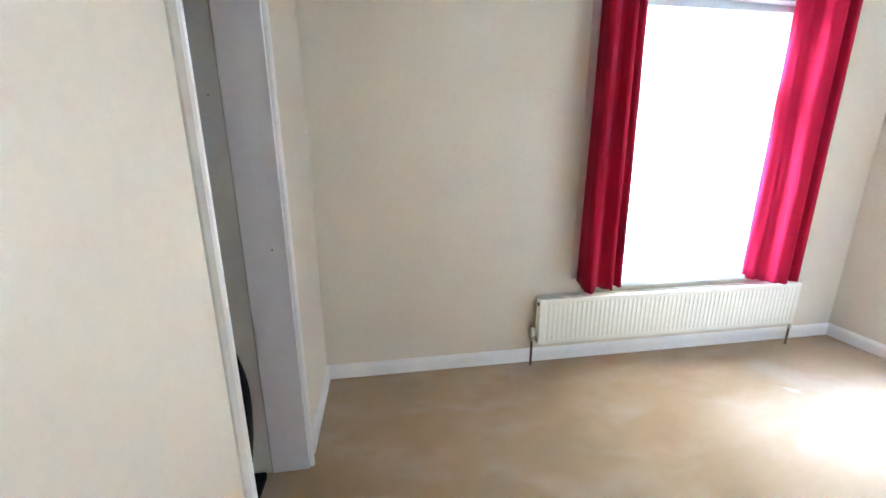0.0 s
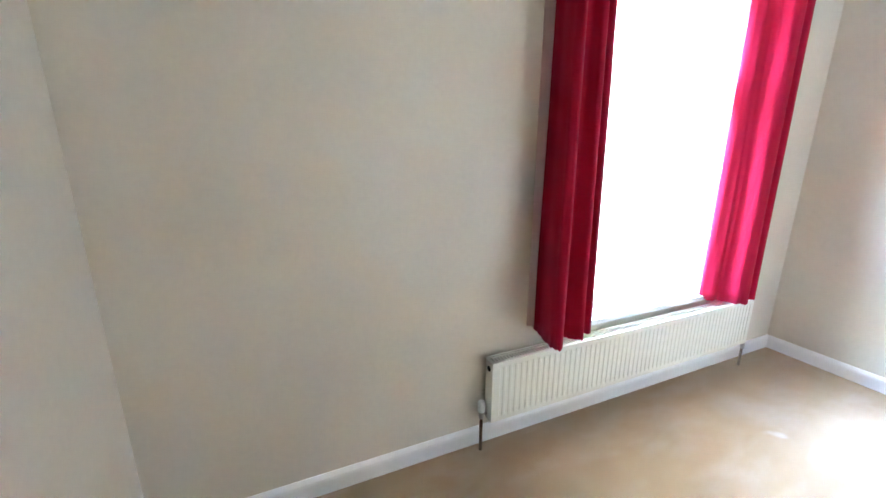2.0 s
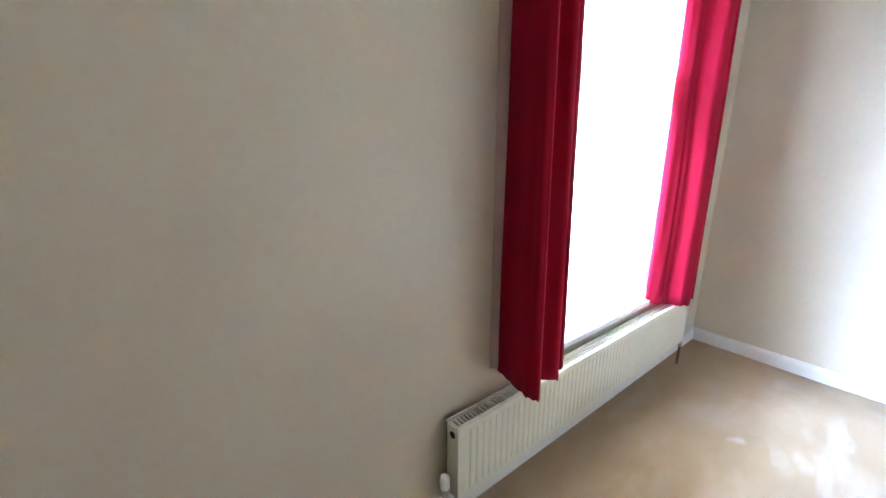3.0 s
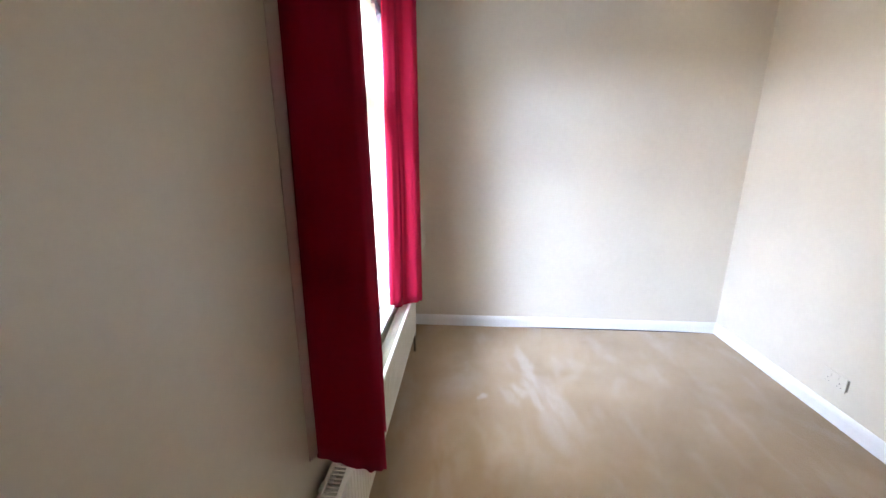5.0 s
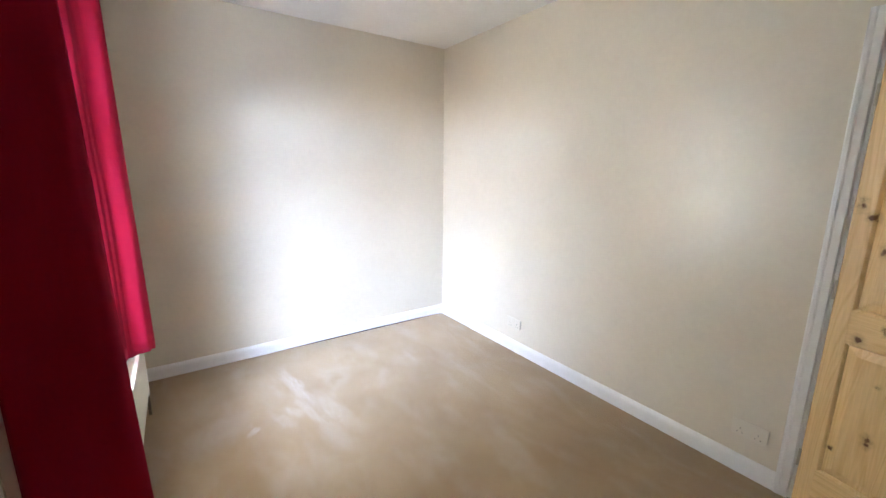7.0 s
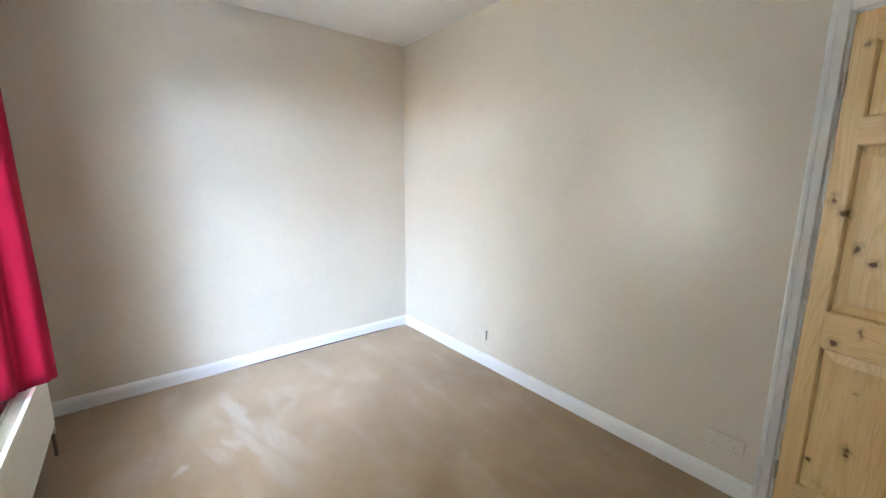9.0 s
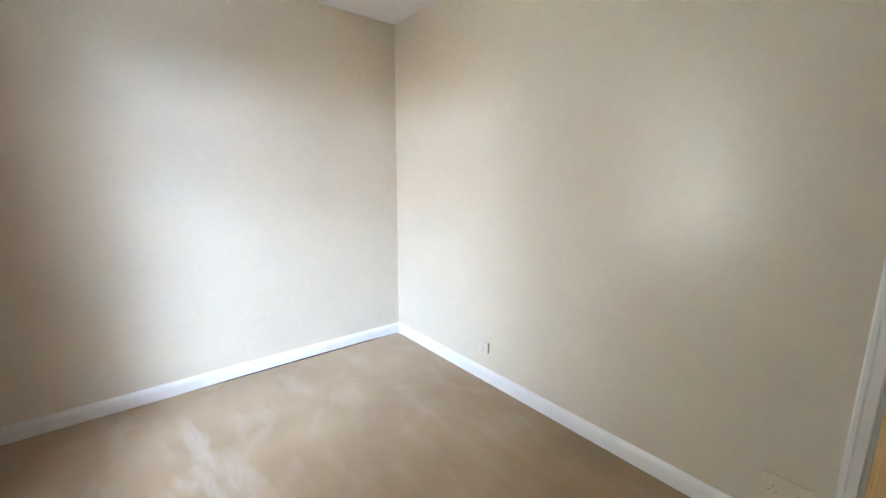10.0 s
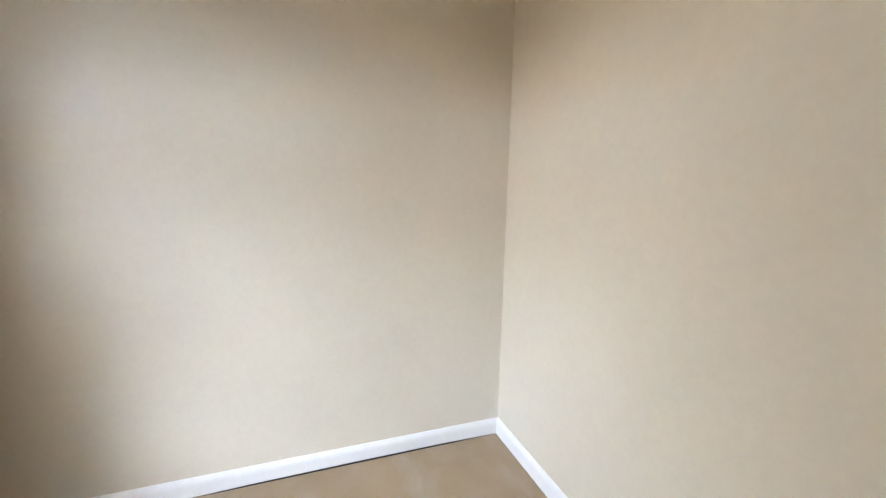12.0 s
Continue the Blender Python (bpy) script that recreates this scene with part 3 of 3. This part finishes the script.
# ---- radiator ----
def radiator():
    x0, x1, z0, z1 = 1.342, 3.282, 0.172, 0.474
    yb, yf = -0.030, -0.100
    L = x1 - x0
    top = thing("radiator", pose(x0, 0, z0), "long low cream enamelled panel radiator under the window", "radiator")
    hgt = z1 - z0
    # fluted front plate
    bm = bmesh.new()
    n = 58
    margin = 0.03
    pitch = (L - 2 * margin) / n
    xs = [(0, 0), (margin, 0)]
    for i in range(n):
        a = margin + i * pitch
        xs += [(a + pitch * 0.30, 0), (a + pitch * 0.42, 1), (a + pitch * 0.83, 1), (a + pitch * 0.95, 0)]
    xs += [(L, 0)]
    zs = [(0, 0), (0.018, 0), (0.032, 1), (hgt - 0.032, 1), (hgt - 0.018, 0), (hgt, 0)]
    depth = 0.003
    grid = [[bm.verts.new((x, yf + depth * fx * fz, z)) for x, fx in xs] for z, fz in zs]
    for a, b in zip(grid, grid[1:]):
        for i in range(len(xs) - 1):
            bm.faces.new((a[i], a[i + 1], b[i + 1], b[i]))
    back = [bm.verts.new((x, yf + 0.014, z)) for x, z in ((0, 0), (L, 0), (L, hgt), (0, hgt))]
    bm.faces.new(back)
    bm.faces.new([back[3], back[2]] + grid[-1][::-1])
    bm.faces.new([back[0], back[1]] + grid[0][::-1])
    bm.faces.new([back[0], back[3]] + [r[0] for r in grid[::-1]])
    bm.faces.new([back[1], back[2]] + [r[-1] for r in grid[::-1]])
    part("front_panel", bm, RADWHITE, top, "fluted cream front panel")
    part("rear_panel", boxes((0.004, yb - 0.012, 0.004, L - 0.004, yb, hgt - 0.006), bevel=0.003), RADWHITE, top)
    for x in (0.0, L - 0.012):
        part("end_cover", boxes((x, yf + 0.0142, 0.002, x + 0.012, yb - 0.0122, hgt - 0.002), bevel=0.003), RADWHITE, top)
    part("valve_port", lathe([(0.013, -0.002), (0.013, 0.001)], 18, "x"), DARK, top, "dark blanking plug").matrix_local = pose(-0.0005, (yf + yb) / 2 - 0.004, hgt - 0.035)
    part("top_strip", boxes((0.0, yf + 0.0005, hgt, L, yf + 0.016, hgt + 0.004), bevel=0.0015), RADWHITE, top)
    bars = bmesh.new()
    k = 120
    for i in range(k):
        x = 0.014 + (L - 0.028) * i / (k - 1)
        box(bars, x - 0.0022, yf + 0.017, hgt - 0.007, x + 0.0028, yb - 0.010, hgt - 0.003)
    part("grille", bars, RADWHITE, top, "slotted cream top grille")
    part("grille_edge", boxes((0.0, yb - 0.009, hgt - 0.001, L, yb + 0.001, hgt + 0.004)), RADWHITE, top)
    fins = bmesh.new()
    for i in range(80):
        x = 0.02 + (L - 0.04) * i / 79
        box(fins, x - 0.0006, yf + 0.016, 0.03, x + 0.0006, yb - 0.014, hgt - 0.03)
    part("fins", fins, RADWHITE, top)
    for x in (0.3, L - 0.3):
        part("bracket", boxes((x - 0.02, yb, 0.05, x + 0.02, 0.0, hgt - 0.05)), RADWHITE, top)
    # pipes and valves
    xl, xr = 1.316 - x0, 3.276 - x0
    for x, yp, s in ((xl, -0.056, 1), (xr, -0.088, -1)):
        rise = 0.020 if s > 0 else -0.030
        part("pipe", tube([(x, yp, -z0), (x, yp, -0.06), (x, yp, rise)], 0.0078, 12), COPPER, top, "dull copper pipe")
        part("valve_body", lathe([(0.011, -0.012), (0.013, -0.008), (0.013, 0.018), (0.010, 0.024)], 16), CHROME, top, smooth=True).matrix_local = pose(x, yp, rise - 0.002)
        if s > 0:
            part("valve_tail", tube([(x, yp, rise + 0.006), (x + 0.018, yp, rise + 0.006), (x + 0.032, yp, rise + 0.006)], 0.008, 10), CHROME, top)
    part("thermostat_head", lathe([(0.014, 0), (0.018, 0.005), (0.019, 0.036), (0.017, 0.052), (0.010, 0.058)], 20), PLASTIC, top,
         "white thermostatic valve head", True).matrix_local = pose(xl, -0.056, 0.040)


radiator()


# ---- sockets ----
def double_socket(x, z):
    top = thing("double_socket", pose(x, -D, z, 0, 0, 180), "cream white plastic double wall socket above the skirting", "socket", "wall sockets")
    part("face_plate", boxes((-0.073, -0.017, -0.043, 0.073, -0.012, 0.043), bevel=0.002), SOCKET, top)
    part("back_box", boxes((-0.0722, -0.0122, -0.033, 0.0722, 0, 0.033)), PLATE_SHADE, top, "back box coloured darker as the plate's shaded edge")
    for s in (-1, 1):
        cx = 0.036 * s
        for dx, dz, w, h in ((0, -0.004, 0.003, 0.007), (-0.011, -0.025, 0.0055, 0.003), (0.011, -0.025, 0.0055, 0.003)):
            part("pin_slot", boxes((cx + dx - w / 2, -0.0175, dz - h / 2, cx + dx + w / 2, -0.0165, dz + h / 2)), SLOT, top)
        part("switch", boxes((cx - 0.006 - 0.014 * s, -0.0203, 0.012, cx + 0.006 - 0.014 * s, -0.0168, 0.030), bevel=0.001), SOCKET, top)


double_socket(2.696, 0.243)
double_socket(1.084, 0.240)


# ---- cupboard contents ----
def hose():
    top = thing("vacuum_hose", pose(0, 0, 0), "black ribbed vacuum cleaner hose leaning in the cupboard", "hose")
    pts = spline([(-0.52, -0.80, 1.72), (-0.462, -0.785, 1.45), (-0.410, -0.778, 1.18), (-0.365, -0.775, 1.00), (-0.310, -0.775, 0.835), (-0.250, -0.775, 0.67),
                  (-0.216, -0.775, 0.53), (-0.207, -0.777, 0.42), (-0.214, -0.782, 0.27), (-0.232, -0.79, 0.12), (-0.245, -0.80, 0.03)], 20)
    part("tube", tube(pts, 0.0245, 16, 0.0004), HOSE, top, smooth=True)
    part("floor_head", boxes((-0.30, -0.86, 0.0, -0.17, -0.745, 0.035), bevel=0.012), HOSE, top, "black plastic floor head")


hose()


def peg(x, z):
    top = thing("wooden_batten", pose(x, CY1 + 0.004, z), "short raw softwood shelf batten on the cupboard wall", "batten", "shelf battens")
    # sawn end: the underside runs up to a thin nose
    bm = bmesh.new()
    side = [(-0.075, -0.034), (-0.020, -0.034), (0.038, 0.010), (0.038, 0.026), (-0.075, 0.030)]
    rows = [[bm.verts.new((a, y, b)) for a, b in side] for y in (-0.042, 0.0)]
    bm.faces.new(rows[0])
    bm.faces.new(rows[1])
    for i in range(5):
        bm.faces.new((rows[0][i], rows[0][(i + 1) % 5], rows[1][(i + 1) % 5], rows[1][i]))
    bmesh.ops.bevel(bm, geom=bm.edges[:], offset=0.002, segments=2, affect="EDGES")
    part("block", bm, BATTEN, top)


peg(-0.483, 0.605)
peg(-0.482, 1.043)
